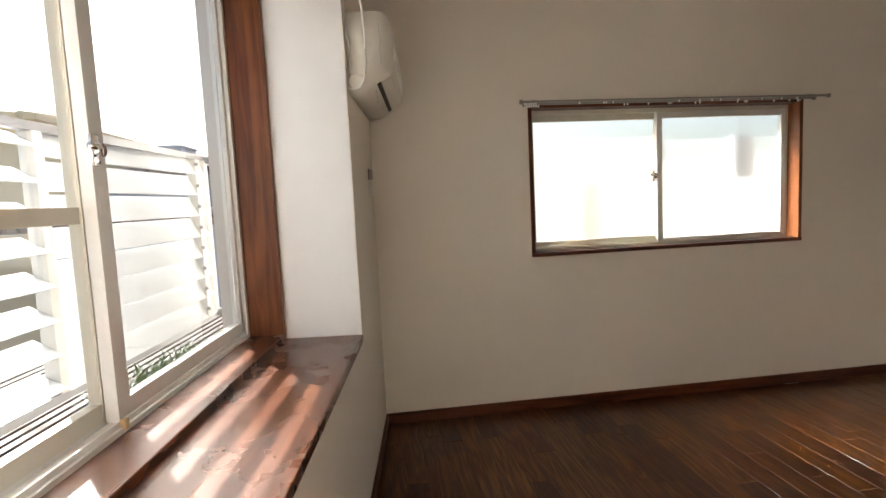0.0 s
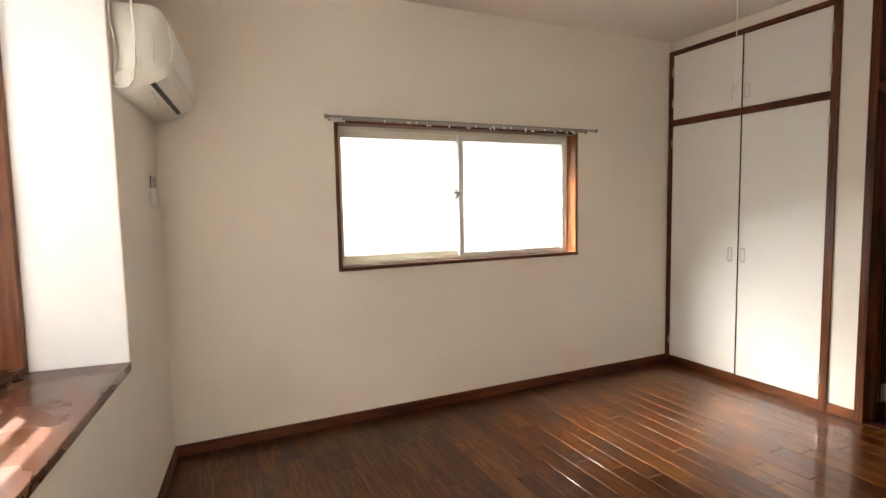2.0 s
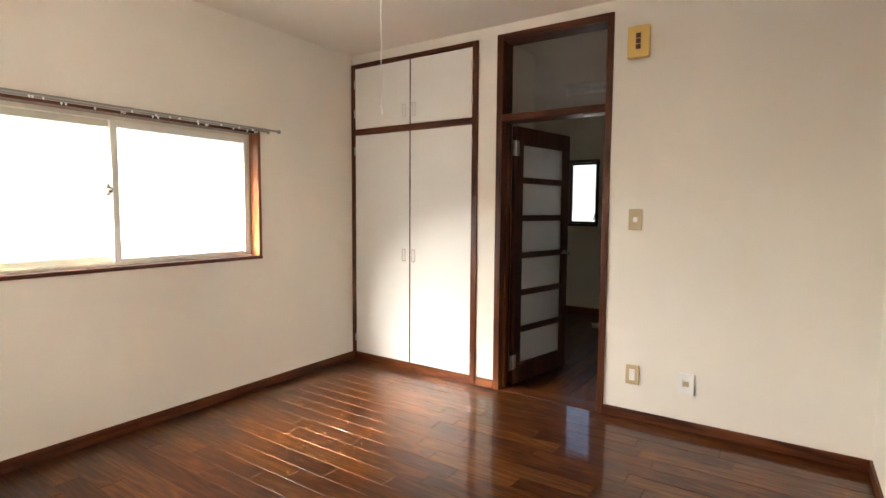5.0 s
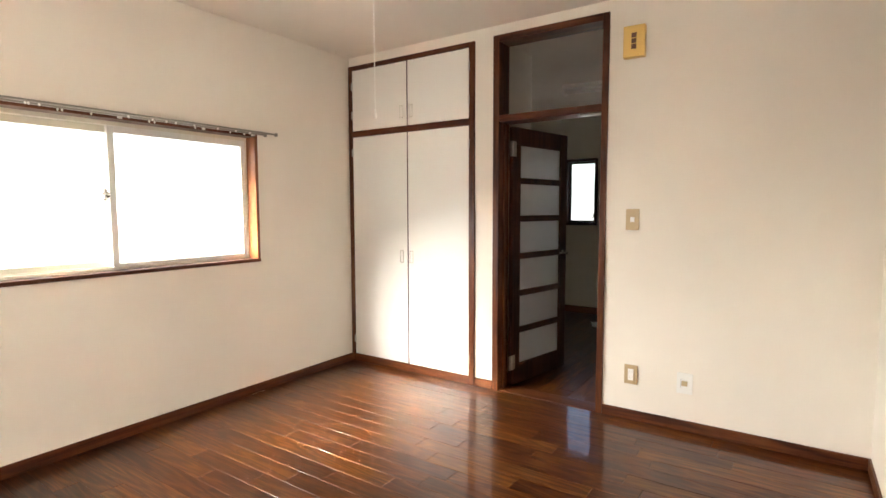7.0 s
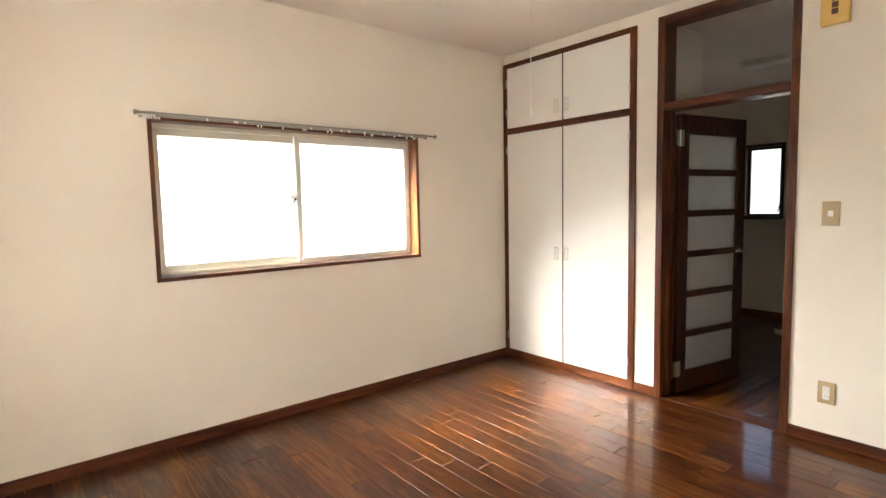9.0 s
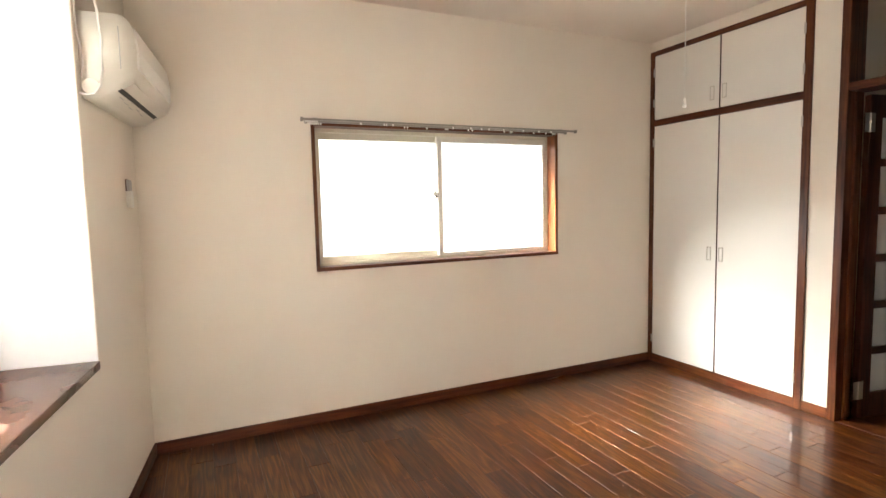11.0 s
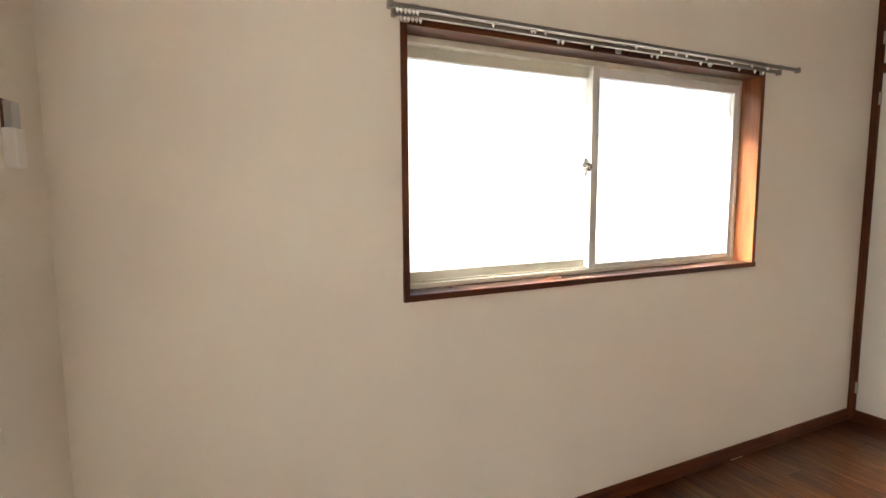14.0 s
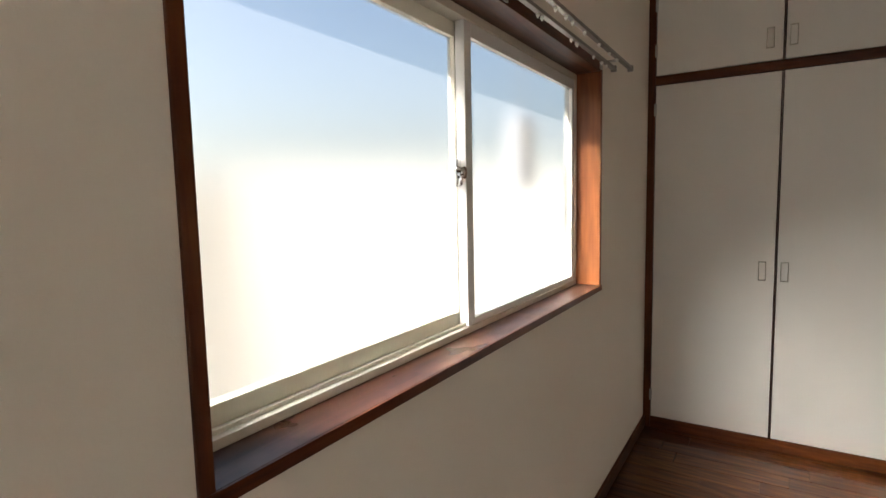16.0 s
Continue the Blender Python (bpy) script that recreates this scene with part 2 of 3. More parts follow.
# ---- the plan ----
I4 = Matrix.Identity(4)
WEST = Matrix.Translation((-0.029, 0, 0)) @ Matrix.Rotation(radians(-6.1), 4, "Z")
EAST = Matrix.Translation((3.372, 0, 0))
CEILING, SOUTH = 2.40, -3.294
BAY0, BAY1, SILL = -0.772, -2.66, 0.709

# ---- structure ----
floor = structure("floor", boxes((-0.75, 3.53, SOUTH - 0.15, 0.14, -0.12, -0.016)), GAP, None,
                  "glossy reddish-brown hardwood strip floor", "floor")
structure("ceiling", boxes((-0.75, 3.6, SOUTH - 0.16, 0.17, CEILING, CEILING + 0.12)), CEIL, None,
          "plain cream papered ceiling", "ceiling")
structure("wall_north", boxes((-0.1, 0.84, 0, 0.16, -0.1, CEILING), (2.494, 3.6, 0, 0.16, -0.1, CEILING),
                              (0.84, 2.494, 0, 0.16, -0.1, 0.889), (0.84, 2.494, 0, 0.16, 1.722, CEILING)), WALL, None,
          "cream papered wall around a frosted window", "wall")
structure("wall_south", boxes((-0.7, 3.6, SOUTH - 0.15, SOUTH, -0.1, CEILING)), WALL, None, "plain cream papered wall", "wall")
structure("wall_west", boxes((-0.34, 0, BAY0, 0.03, -0.1, CEILING), (-0.34, 0, -3.6, BAY1, -0.1, CEILING),
                             (-0.34, 0, BAY1, BAY0, -0.1, SILL - 0.03), (-0.34, 0, BAY1, BAY0, 2.2, CEILING)), WALL, WEST,
          "cream papered wall with a deep window recess", "wall")
for spec in ((-0.292, -0.003, BAY0 - 0.004, BAY0 + 0.02, SILL, 2.2), (-0.292, -0.003, BAY1 - 0.02, BAY1 + 0.004, SILL, 2.2),
             (-0.292, -0.003, BAY1 + 0.004, BAY0 - 0.004, 2.19, 2.21)):
    structure("recess_lining", boxes(spec), PIER, WEST, "white plastered lining of the window recess", "wall")
structure("wall_west_outer", boxes((-0.52, -0.34, BAY0 - 0.03, 0.3, -3, CEILING + 0.2), (-0.52, -0.34, -4, BAY1 + 0.03, -3, CEILING + 0.2),
                                   (-0.52, -0.34, BAY1 + 0.03, BAY0 - 0.03, -3, 0.70), (-0.52, -0.34, BAY1 + 0.03, BAY0 - 0.03, 2.06, CEILING + 0.2)),
          OUTW, WEST, "rendered outer wall of the house", "wall")
structure("wall_east", boxes((0, 0.12, -1.292, -1.15, -0.1, CEILING), (0, 0.12, -3.6, -2.037, -0.1, CEILING),
                             (0, 0.12, -2.037, -1.292, 2.338, CEILING), (0, 0.12, -1.15, 0.02, 2.332, CEILING)), WALL, EAST,
          "cream papered wall beside closet and door", "wall")

# baseboards
structure("baseboard_north", boxes((-0.029, 3.36, -0.012, 0.0, 0, 0.06), bevel=0.003), TRIMX, None, "reddish-brown wooden baseboard", "baseboard")
structure("baseboard_west", boxes((0, 0.012, -3.3, -0.014, 0, 0.06), bevel=0.003), TRIMY, WEST, "reddish-brown wooden baseboard", "baseboard")
structure("baseboard_east", boxes((-0.012, 0, -3.3, -2.039, 0, 0.06), (-0.012, 0, -1.29, -1.152, 0, 0.06), bevel=0.003), TRIMY, EAST,
          "reddish-brown wooden baseboard", "baseboard")
structure("baseboard_south", boxes((-0.36, 3.37, SOUTH, SOUTH + 0.012, 0, 0.06), bevel=0.003), TRIMX, None, "reddish-brown wooden baseboard", "baseboard")


# ---- north window ----
def crescent(parent, x, y, z, axis):
    """Crescent latch on a meeting stile; axis: 'x' when the window runs along x, 'y' when along y."""
    m = I4 if axis == "x" else Matrix.Rotation(radians(90), 4, "Z")
    bm = bmesh.new()
    box(bm, -0.013, 0.013, -0.008, 0.0, -0.035, 0.035, 0.003)
    rod(bm, (0, -0.008, 0), (0, -0.022, 0), 0.015, 16)
    rod(bm, (-0.004, -0.018, 0.0), (-0.022, -0.022, -0.03), 0.005, 8)
    rod(bm, (-0.03, -0.014, 0.008), (0.0, -0.014, 0.004), 0.008, 10)
    bmesh.ops.transform(bm, matrix=Matrix.Translation((x, y, z)) @ m, verts=bm.verts)
    return part("latch", bm, CHROME, parent, "chrome crescent latch", True)


def north_window():
    w = thing("window_1", I4, "two-pane sliding window with frosted glass in a brown wooden casing", "window", kind="structure")
    x0, x1, z0, z1 = 0.83, 2.503, 0.879, 1.734
    c = 0.021
    part("casing_side", boxes((x0, x0 + c, -0.006, 0.125, z0, z1), bevel=0.002), TRIMZ, w)
    # right side lighter than left: sun through the panes put into its colour
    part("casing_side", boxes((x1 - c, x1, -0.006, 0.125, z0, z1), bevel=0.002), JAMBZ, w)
    h = 0.038
    part("casing_head", boxes((x0 + c, x1 - c, -0.006, 0.125, z1 - h, z1), bevel=0.002), TRIMX, w)
    part("window_sill", boxes((x0 + c, x1 - c, -0.006, 0.125, z0, z0 + c), bevel=0.002), SILLX, w, "worn brown wooden sill with faded patches")
    part("sill_edge", boxes((x0, x1, -0.010, -0.0062, z0, z0 + c), bevel=0.001), TRIMX, w, "dark brown front edge of the sill")
    a0, a1, b0, b1 = x0 + c, x1 - c, z0 + c, z1 - h
    fr = part("window_frame", boxes((a0, a0 + 0.012, 0.085, 0.16, b0, b1), (a1 - 0.012, a1, 0.085, 0.16, b0, b1),
                                    (a0 + 0.012, a1 - 0.012, 0.085, 0.16, b1 - 0.022, b1), (a0 + 0.012, a1 - 0.012, 0.085, 0.16, b0, b0 + 0.016),
                                    (a0 + 0.012, a1 - 0.012, 0.098, 0.102, b0 + 0.016, b0 + 0.024), bevel=0.0015), ALU, w, "cream aluminium frame")
    mid = 1.664
    for name, s0, s1, y in (("sash", mid - 0.028, a1 - 0.012, 0.09), ("sash", a0 + 0.012, mid + 0.004, 0.122)):
        s = part(name, boxes((s0, s0 + 0.034, y, y + 0.026, b0 + 0.016, b1 - 0.022), (s1 - 0.026, s1, y, y + 0.026, b0 + 0.016, b1 - 0.022),
                             (s0 + 0.034, s1 - 0.026, y, y + 0.026, b1 - 0.058, b1 - 0.022), (s0 + 0.034, s1 - 0.026, y, y + 0.026, b0 + 0.016, b0 + (0.034 if y < 0.1 else 0.05)),
                             bevel=0.002), ALU if y > 0.1 else ALUW, w)
        pane("pane", (s0 + 0.03, s1 - 0.022, y + 0.012, y + 0.016, b0 + (0.031 if y < 0.1 else 0.046), b1 - 0.054), (0, -1, 0), s, "frosted glass pane")
    crescent(w, mid - 0.036, 0.112, 1.305, "x")
    return w


north_window()


def curtain_rail():
    r = thing("curtain_rail", pose(0, 0, 0), "double metal curtain rail with small white runners over the window", "curtain rail")
    for y, x0, x1, z in ((-0.035, 0.80, 2.545, 1.713), (-0.085, 0.77, 2.592, 1.716)):
        bm = boxes((x0, x1, y - 0.008, y + 0.008, z - 0.0055, z + 0.0055), bevel=0.002)
        part("rail", bm, RAILM, r, "dull steel rail")
        for x in (x0, x1):
            part("end_cap", boxes((x - 0.008, x + 0.006, y - 0.01, y + 0.01, z - 0.012, z + 0.01), bevel=0.003), RAILM, r)
        rng = random.Random(int(-y * 1000))
        xs = [x0 + 0.02 + 0.012 * k for k in range(6)] + sorted(rng.uniform(x0 + 0.15, x1 - 0.05) for _ in range(13))
        for x in xs:
            bm = bmesh.new()
            bmesh.ops.create_uvsphere(bm, u_segments=8, v_segments=6, radius=0.0055)
            bmesh.ops.translate(bm, vec=(x, y, z - 0.011), verts=bm.verts)
            rod(bm, (x, y, z - 0.012), (x, y, z - 0.019), 0.0022, 6)
            part("runner", bm, WHITEP, r, "", True)
    for x in (0.84, 1.66, 2.47):
        part("bracket", boxes((x - 0.012, x + 0.012, -0.09, -0.004, 1.7215, 1.7255), (x - 0.012, x + 0.012, -0.012, -0.0065, 1.7, 1.735), bevel=0.001), STEEL, r)


curtain_rail()


# ---- west bay window ----
def bay_window():
    w = thing("window_2", WEST, "sliding window of pale aluminium in a reddish wooden casing", "window", kind="structure")
    y0, y1, z0, z1 = BAY1 + 0.0, BAY0 - 0.006, SILL + 0.024, 2.10
    part("casing_side", boxes((-0.425, -0.296, y1 - 0.03, y1 + 0.004, SILL, z1), bevel=0.002), JAMBZ, w, "reddish-brown varnished jamb")
    part("casing_side", boxes((-0.425, -0.296, y0 - 0.004, y0 + 0.03, SILL, z1), bevel=0.002), JAMBZ, w)
    part("casing_head", boxes((-0.425, -0.296, y0 + 0.03, y1 - 0.03, z1 - 0.03, z1), bevel=0.002), TRIMY, w)
    part("casing_bottom", boxes((-0.425, -0.296, y0 + 0.03, y1 - 0.03, SILL - 0.03, z0), bevel=0.002), SILLY, w)
    b0, b1 = y0 + 0.03, y1 - 0.03
    part("window_frame", boxes((-0.52, -0.425, b1 - 0.02, b1, z0, z1 - 0.03), (-0.52, -0.425, b0, b0 + 0.02, z0, z1 - 0.03),
                               (-0.52, -0.425, b0 + 0.02, b1 - 0.02, z0 - 0.01, z0 + 0.012), (-0.438, -0.432, b0 + 0.02, b1 - 0.02, z0 + 0.012, z0 + 0.026),
                               (-0.48, -0.475, b0 + 0.02, b1 - 0.02, z0 + 0.012, z0 + 0.024), (-0.52, -0.425, b0 + 0.02, b1 - 0.02, z1 - 0.06, z1 - 0.03),
                               (-0.46, -0.455, b1 - 0.028, b1 - 0.02, z0, z1 - 0.06), bevel=0.0015), ALUW, w, "pale aluminium frame with tracks")
    mid = -1.605
    for k, (s0, s1, x) in enumerate(((mid - 0.035, b1 - 0.02, -0.468), (b0 + 0.02, mid + 0.0, -0.505))):
        zb, zt = z0 + 0.02, z1 - 0.065
        spec = [(x, x + 0.03, s0, s0 + 0.05 if k == 0 else s0 + 0.035, zb, zt), (x, x + 0.03, s1 - (0.022 if k == 0 else 0.035), s1, zb, zt),
                (x, x + 0.03, s0 + 0.03, s1 - 0.03, zb, zb + 0.045), (x, x + 0.03, s0 + 0.03, s1 - 0.03, zt - 0.04, zt)]
        if k == 1:
            spec.append((x + 0.002, x + 0.028, s0 + 0.03, s1 - 0.03, 1.205, 1.242))
            spec += [(x + 0.03, x + 0.034, s1 - 0.035 + 0.009 * j, s1 - 0.031 + 0.009 * j, zb, zt) for j in range(4)]
        s = part("sash", boxes(*spec, bevel=0.0015), ALU if k else ALUW, w, "cream aluminium sash" if k else "pale aluminium sash")
        p = part("pane", boxes((x + 0.013, x + 0.017, s0 + 0.03, s1 - 0.03, zb + 0.04, zt - 0.035)), CLEAR, s, "clear glass pane")
        p.visible_shadow = False
    crescent(w, -0.434, mid - 0.034, 1.362, "y")
    part("sticker", boxes((-0.4385, -0.4375, mid - 0.024, mid - 0.005, 1.225, 1.285)), WHITEP, w, "small white paper sticker")
    part("roller_stop", boxes((-0.434, -0.42, mid - 0.045, mid - 0.028, z0 + 0.005, z0 + 0.03), bevel=0.003), BEIGE, w, "brass sash stop")


bay_window()
sill_board = structure("window_sill_board", boxes((-0.298, 0.004, BAY1 + 0.004, BAY0 - 0.004, SILL - 0.03, SILL), bevel=0.003), SILLY, WEST,
                       "glossy reddish-brown wooden sill board with sun stripes", "window sill")


def louver_screen():
    s = thing("louver_screen", WEST, "white louvered privacy screen on arms outside the window", "screen")
    xc, yn, ys = -0.72, -0.41, -3.15
    z0, z1 = 0.748, 1.455
    part("top_rail", boxes((xc - 0.015, xc + 0.015, ys, yn + 0.02, z1 - 0.012, z1 + 0.012), bevel=0.002), ALUG, s, "grey aluminium rail")
    part("bottom_rail", boxes((xc - 0.015, xc + 0.015, ys, yn + 0.02, z0 - 0.012, z0 + 0.012), bevel=0.002), ALUG, s, "grey aluminium rail")
    for y in (yn, -1.42, ys):
        part("post", boxes((xc - 0.02, xc + 0.02, y - 0.025, y + 0.01, z0 + 0.012, z1 - 0.012), bevel=0.003), ALUW, s)
    part("carrier", boxes((xc - 0.022, xc + 0.022, yn - 0.115, yn - 0.075, z0 + 0.012, z1 - 0.012), bevel=0.003), ALUW, s)
    n = 8
    for k in range(n):
        z = z0 + 0.05 + (z1 - z0 - 0.085) * k / (n - 1)
        for y0, y1, tilt in ((-1.41, yn - 0.025, 66), (ys + 0.01, -1.445, 28)):
            bm = boxes((-0.045, 0.045, y0, y1, -0.002, 0.002), bevel=0.001)
            bmesh.ops.transform(bm, matrix=Matrix.Translation((xc, 0, z)) @ Matrix.Rotation(radians(tilt), 4, "Y"), verts=bm.verts)
            part("blade", bm, BLADE, s, "translucent white blade")
        part("clip", rod(bmesh.new(), (xc + 0.02, yn - 0.12, z), (xc + 0.034, yn - 0.12, z), 0.008, 10), ALUG, s)
    for z in (z1 - 0.01, z0 + 0.012):
        for y in (yn, ys):
            part("arm", boxes((xc, -0.52, y - 0.016, y + 0.016, z - 0.016, z + 0.016), bevel=0.003), ALUG, s, "aluminium arm")


louver_screen()


# ---- air conditioner and its cable, remote holder ----
def air_conditioner():
    a = thing("air_conditioner", WEST @ pose(0, 0.02, 0.025), "aged white wall-mounted air conditioner above the recess", "air conditioner")
    prof = [(0.0, 1.925), (0.12, 1.925), (0.15, 1.917), (0.171, 1.888), (0.18, 1.80), (0.178, 1.725), (0.166, 1.69), (0.062, 1.628), (0.0, 1.622)]
    body = prism_y(prof, -0.755, -0.05)
    bmesh.ops.bevel(body, geom=[e for e in body.edges], offset=0.006, segments=2, affect="EDGES")
    part("body", body, AGED, a, "aged white plastic body", True)
    part("front_panel", prism_y([(0.157, 1.908), (0.177, 1.882), (0.187, 1.80), (0.184, 1.74), (0.173, 1.735), (0.167, 1.88)], -0.735, -0.07), WHITEP, a)
    d = Vector((0.062 - 0.166, 1.628 - 1.69)).normalized()

    def on_slope(s0, s1, y0, y1, lift):
        p0, p1 = Vector((0.166, 1.69)) + d * s0, Vector((0.166, 1.69)) + d * s1
        off = Vector((-d[1], d[0])) * lift
        if off[1] > 0:
            off = -off
        return prism_y([tuple(p0), tuple(p1), tuple(p1 + off), tuple(p0 + off)], y0, y1)
    part("air_outlet", on_slope(0.048, 0.066, -0.735, -0.10, 0.0015), BLACK, a, "black slit of the air outlet")
    part("flap", on_slope(0.004, 0.045, -0.735, -0.08, 0.003), AGED, a)
    for k in range(5):
        part("print", on_slope(0.078 + 0.006 * (k % 3), 0.081 + 0.006 * (k % 3), -0.66 + 0.09 * k, -0.60 + 0.09 * k, 0.001), GREY, a)
    bm = bmesh.new()
    rod(bm, (0.032, -0.754, 1.665), (0.032, -0.758, 1.665), 0.028, 24)
    part("knockout", bm, AGED, a, "round pipe knockout")
    part("side_groove", boxes((0.128, 0.131, -0.7575, -0.755, 1.73, 1.88)), GREY, a)
    cable = [(0.045, -0.762, 2.12), (0.055, -0.765, 2.02), (0.07, -0.766, 1.93), (0.076, -0.768, 1.82), (0.074, -0.768, 1.72), (0.064, -0.768, 1.665),
             (0.045, -0.768, 1.638), (0.02, -0.768, 1.633), (0.0, -0.768, 1.638), (-0.012, -0.772, 1.66)]
    part("cable", tube(cable, 0.0045), WHITEP, a, "white power cable", True)
    cable = [(0.045, -0.762, 2.12), (0.02, -0.762, 2.15), (0.006, -0.77, 2.10), (0.004, -0.772, 1.9), (0.006, -0.772, 1.84), (0.014, -0.77, 1.8), (0.016, -0.768, 1.74), (0.008, -0.768, 1.69)]
    part("cable", tube(cable, 0.0035), WHITEP, a, "", True)


air_conditioner()


def remote_holder():
    r = thing("remote_control_holder", WEST @ pose(0, -0.19, 1.262), "white remote control holder on the wall with a dark-topped remote", "remote holder")
    part("cradle", boxes((0, 0.022, -0.024, 0.024, 0.0, 0.075), bevel=0.004), WHITEP, r)
    part("remote", boxes((0.004, 0.018, -0.02, 0.02, 0.075, 0.125), bevel=0.003), GREY, r, "grey remote control")
    part("backplate", boxes((0, 0.004, -0.022, 0.022, 0.07, 0.128), bevel=0.001), BROWN, r)


remote_holder()


# ---- closet ----
def closet():
    c = thing("closet", EAST, "built-in closet with four cream doors in a dark brown frame", "closet")
    part("body", boxes((0.03, 0.70, -1.145, -0.005, 0.0, 2.325)), DOORW, c)
    part("stile", boxes((-0.012, 0.03, -0.035, 0.0, 0.0, 2.33), bevel=0.002), TRIMZ, c)
    part("stile", boxes((-0.012, 0.03, -1.15, -1.106, 0.0, 2.33), bevel=0.002), TRIMZ, c)
    part("top_rail", boxes((-0.012, 0.03, -1.106, -0.035, 2.298, 2.33), bevel=0.002), TRIMY, c)
    part("middle_rail", boxes((-0.012, 0.03, -1.106, -0.035, 1.788, 1.832), bevel=0.002), TRIMY, c)
    part("plinth", boxes((-0.008, 0.03, -1.106, -0.035, 0.0, 0.058), bevel=0.002), TRIMY, c)
    for z0, z1, hz in ((0.061, 1.785, 0.871), (1.835, 2.295, 1.936)):
        for y0, y1, hy in ((-0.573, -0.038, -0.523), (-1.103, -0.583, -0.612)):
            d = part("door", boxes((-0.006, 0.0285, y0, y1, z0, z1), bevel=0.002), DOORW, c, "cream laminate door")
            part("edge", boxes((-0.0055, 0.0285, y1 if y0 < -0.6 else y0 - 0.003, y1 + 0.003 if y0 < -0.6 else y0, z0, z1)), DOORD, d)
            bm = bmesh.new()
            box(bm, -0.011, -0.006, hy - 0.016, hy + 0.016, hz - 0.046, hz - 0.041, 0.001)
            box(bm, -0.011, -0.006, hy - 0.016, hy + 0.016, hz + 0.041, hz + 0.046, 0.001)
            box(bm, -0.011, -0.006, hy - 0.016, hy - 0.012, hz - 0.041, hz + 0.041, 0.001)
            box(bm, -0.011, -0.006, hy + 0.012, hy + 0.016, hz - 0.041, hz + 0.041, 0.001)
            h = part("handle", bm, CHROME, d, "recessed chrome pull")
            oy = -0.037 if y1 > -0.1 else -1.106
            for q in ((z0 + 0.12), (z1 - 0.12)):
                part("hinge", boxes((-0.014, -0.006, oy - 0.006, oy + 0.006, q - 0.03, q + 0.03), bevel=0.001), STEEL, d)


closet()


# ---- door and its frame ----
def door_set():
    f = thing("door_1", EAST, "dark wooden door with six patterned panes, standing open", "door", kind="structure")
    d0, d1 = -0.014, 0.134
    part("jamb", boxes((d0, d1, -1.335, -1.292, 0.0, 2.336), bevel=0.003), TRIMZ, f)
    part("jamb", boxes((d0, d1, -2.037, -2.0, 0.0, 2.336), bevel=0.003), TRIMZ, f)
    part("door_stop", boxes((0.05, 0.085, -1.347, -1.335, 0.0, 1.786)), TRIMZ, f)
    part("head", boxes((d0, d1, -2.0, -1.335, 2.294, 2.336), bevel=0.003), TRIMY, f)
    part("transom_bar", boxes((d0, d1, -2.0, -1.335, 1.786, 1.829), bevel=0.003), TRIMY, f)
    part("threshold", boxes((d0 + 0.01, d1, -2.0, -1.335, -0.01, 0.004), bevel=0.002), TRIMY, f)
    part("transom_pane", boxes((0.055, 0.059, -2.0, -1.335, 1.829, 2.294)), CLEAR, f, "clear glass transom pane")
    part("catch", boxes((0.02, 0.06, -1.99, -1.86, 1.776, 1.7855), bevel=0.002), STEEL, f, "steel roller catch")
    leaf = part("leaf", bmesh.new(), DOORD, f, "dark wooden door leaf")
    bm = bmesh.new()
    W_, H_, T_ = 0.66, 1.772, 0.034
    top, bot, bar, n = 0.12, 0.145, 0.042, 6
    box(bm, 0, 0.085, 0, T_, 0.008, H_, 0.002)
    box(bm, W_ - 0.085, W_, 0, T_, 0.008, H_, 0.002)
    box(bm, 0.085, W_ - 0.085, 0, T_, H_ - top, H_, 0.002)
    box(bm, 0.085, W_ - 0.085, 0, T_, 0.008, bot, 0.002)
    gh = (H_ - top - bot - bar * (n - 1)) / n
    zs = [bot + k * (gh + bar) for k in range(n)]
    for z in zs[1:]:
        box(bm, 0.085, W_ - 0.085, 0, T_, z - bar, z, 0.002)
    bm.to_mesh(leaf.data)
    bm.free()
    leaf.matrix_basis = pose(0.135, -1.337, 0.0, 0, 0, -11.5) @ Matrix.Translation((0, -T_, 0))
    for z in zs:
        part("pane", boxes((0.085, W_ - 0.085, 0.013, 0.018, z, z + gh)), PATTERN, leaf, "patterned glass pane")
    for s, y in ((-1, 0.0), (1, T_)):
        bm = bmesh.new()
        rod(bm, (W_ - 0.05, y, 0.89), (W_ - 0.05, y + s * 0.045, 0.89), 0.009, 12)
        rod(bm, (W_ - 0.045, y + s * 0.04, 0.89), (W_ - 0.15, y + s * 0.045, 0.895), 0.0085, 12, 0.007)
        rod(bm, (W_ - 0.05, y, 0.89), (W_ - 0.05, y + s * 0.006, 0.89), 0.024, 20)
        part("lever", bm, CHROME, leaf, "chrome lever handle", True)
    for z in (0.165, 1.625):
        bm = boxes((-0.036, -0.004, -0.003, -0.0005, z - 0.05, z + 0.05), (0.002, 0.032, T_ * 0 - 0.003, -0.0005, z - 0.05, z + 0.05))
        rod(bm, (-0.001, -0.004, z - 0.05), (-0.001, -0.004, z + 0.05), 0.006, 10)
        part("hinge", bm, STEEL, leaf, "steel butt hinge")


door_set()


# ---- plates on the east wall ----
def wall_plate(name, label, category, y, z, w, h, mat, insert):
    t = thing(name, EAST @ pose(0, y, z), label, category)
    part("plate", boxes((-0.008, 0.0, -w / 2, w / 2, -h / 2, h / 2), bevel=0.003), mat, t)
    for i in insert:
        part(i[0], boxes((-0.0115, -0.007, i[1] - i[3] / 2, i[1] + i[3] / 2, i[2] - i[4] / 2, i[2] + i[4] / 2), bevel=0.001), i[5], t)
    return t


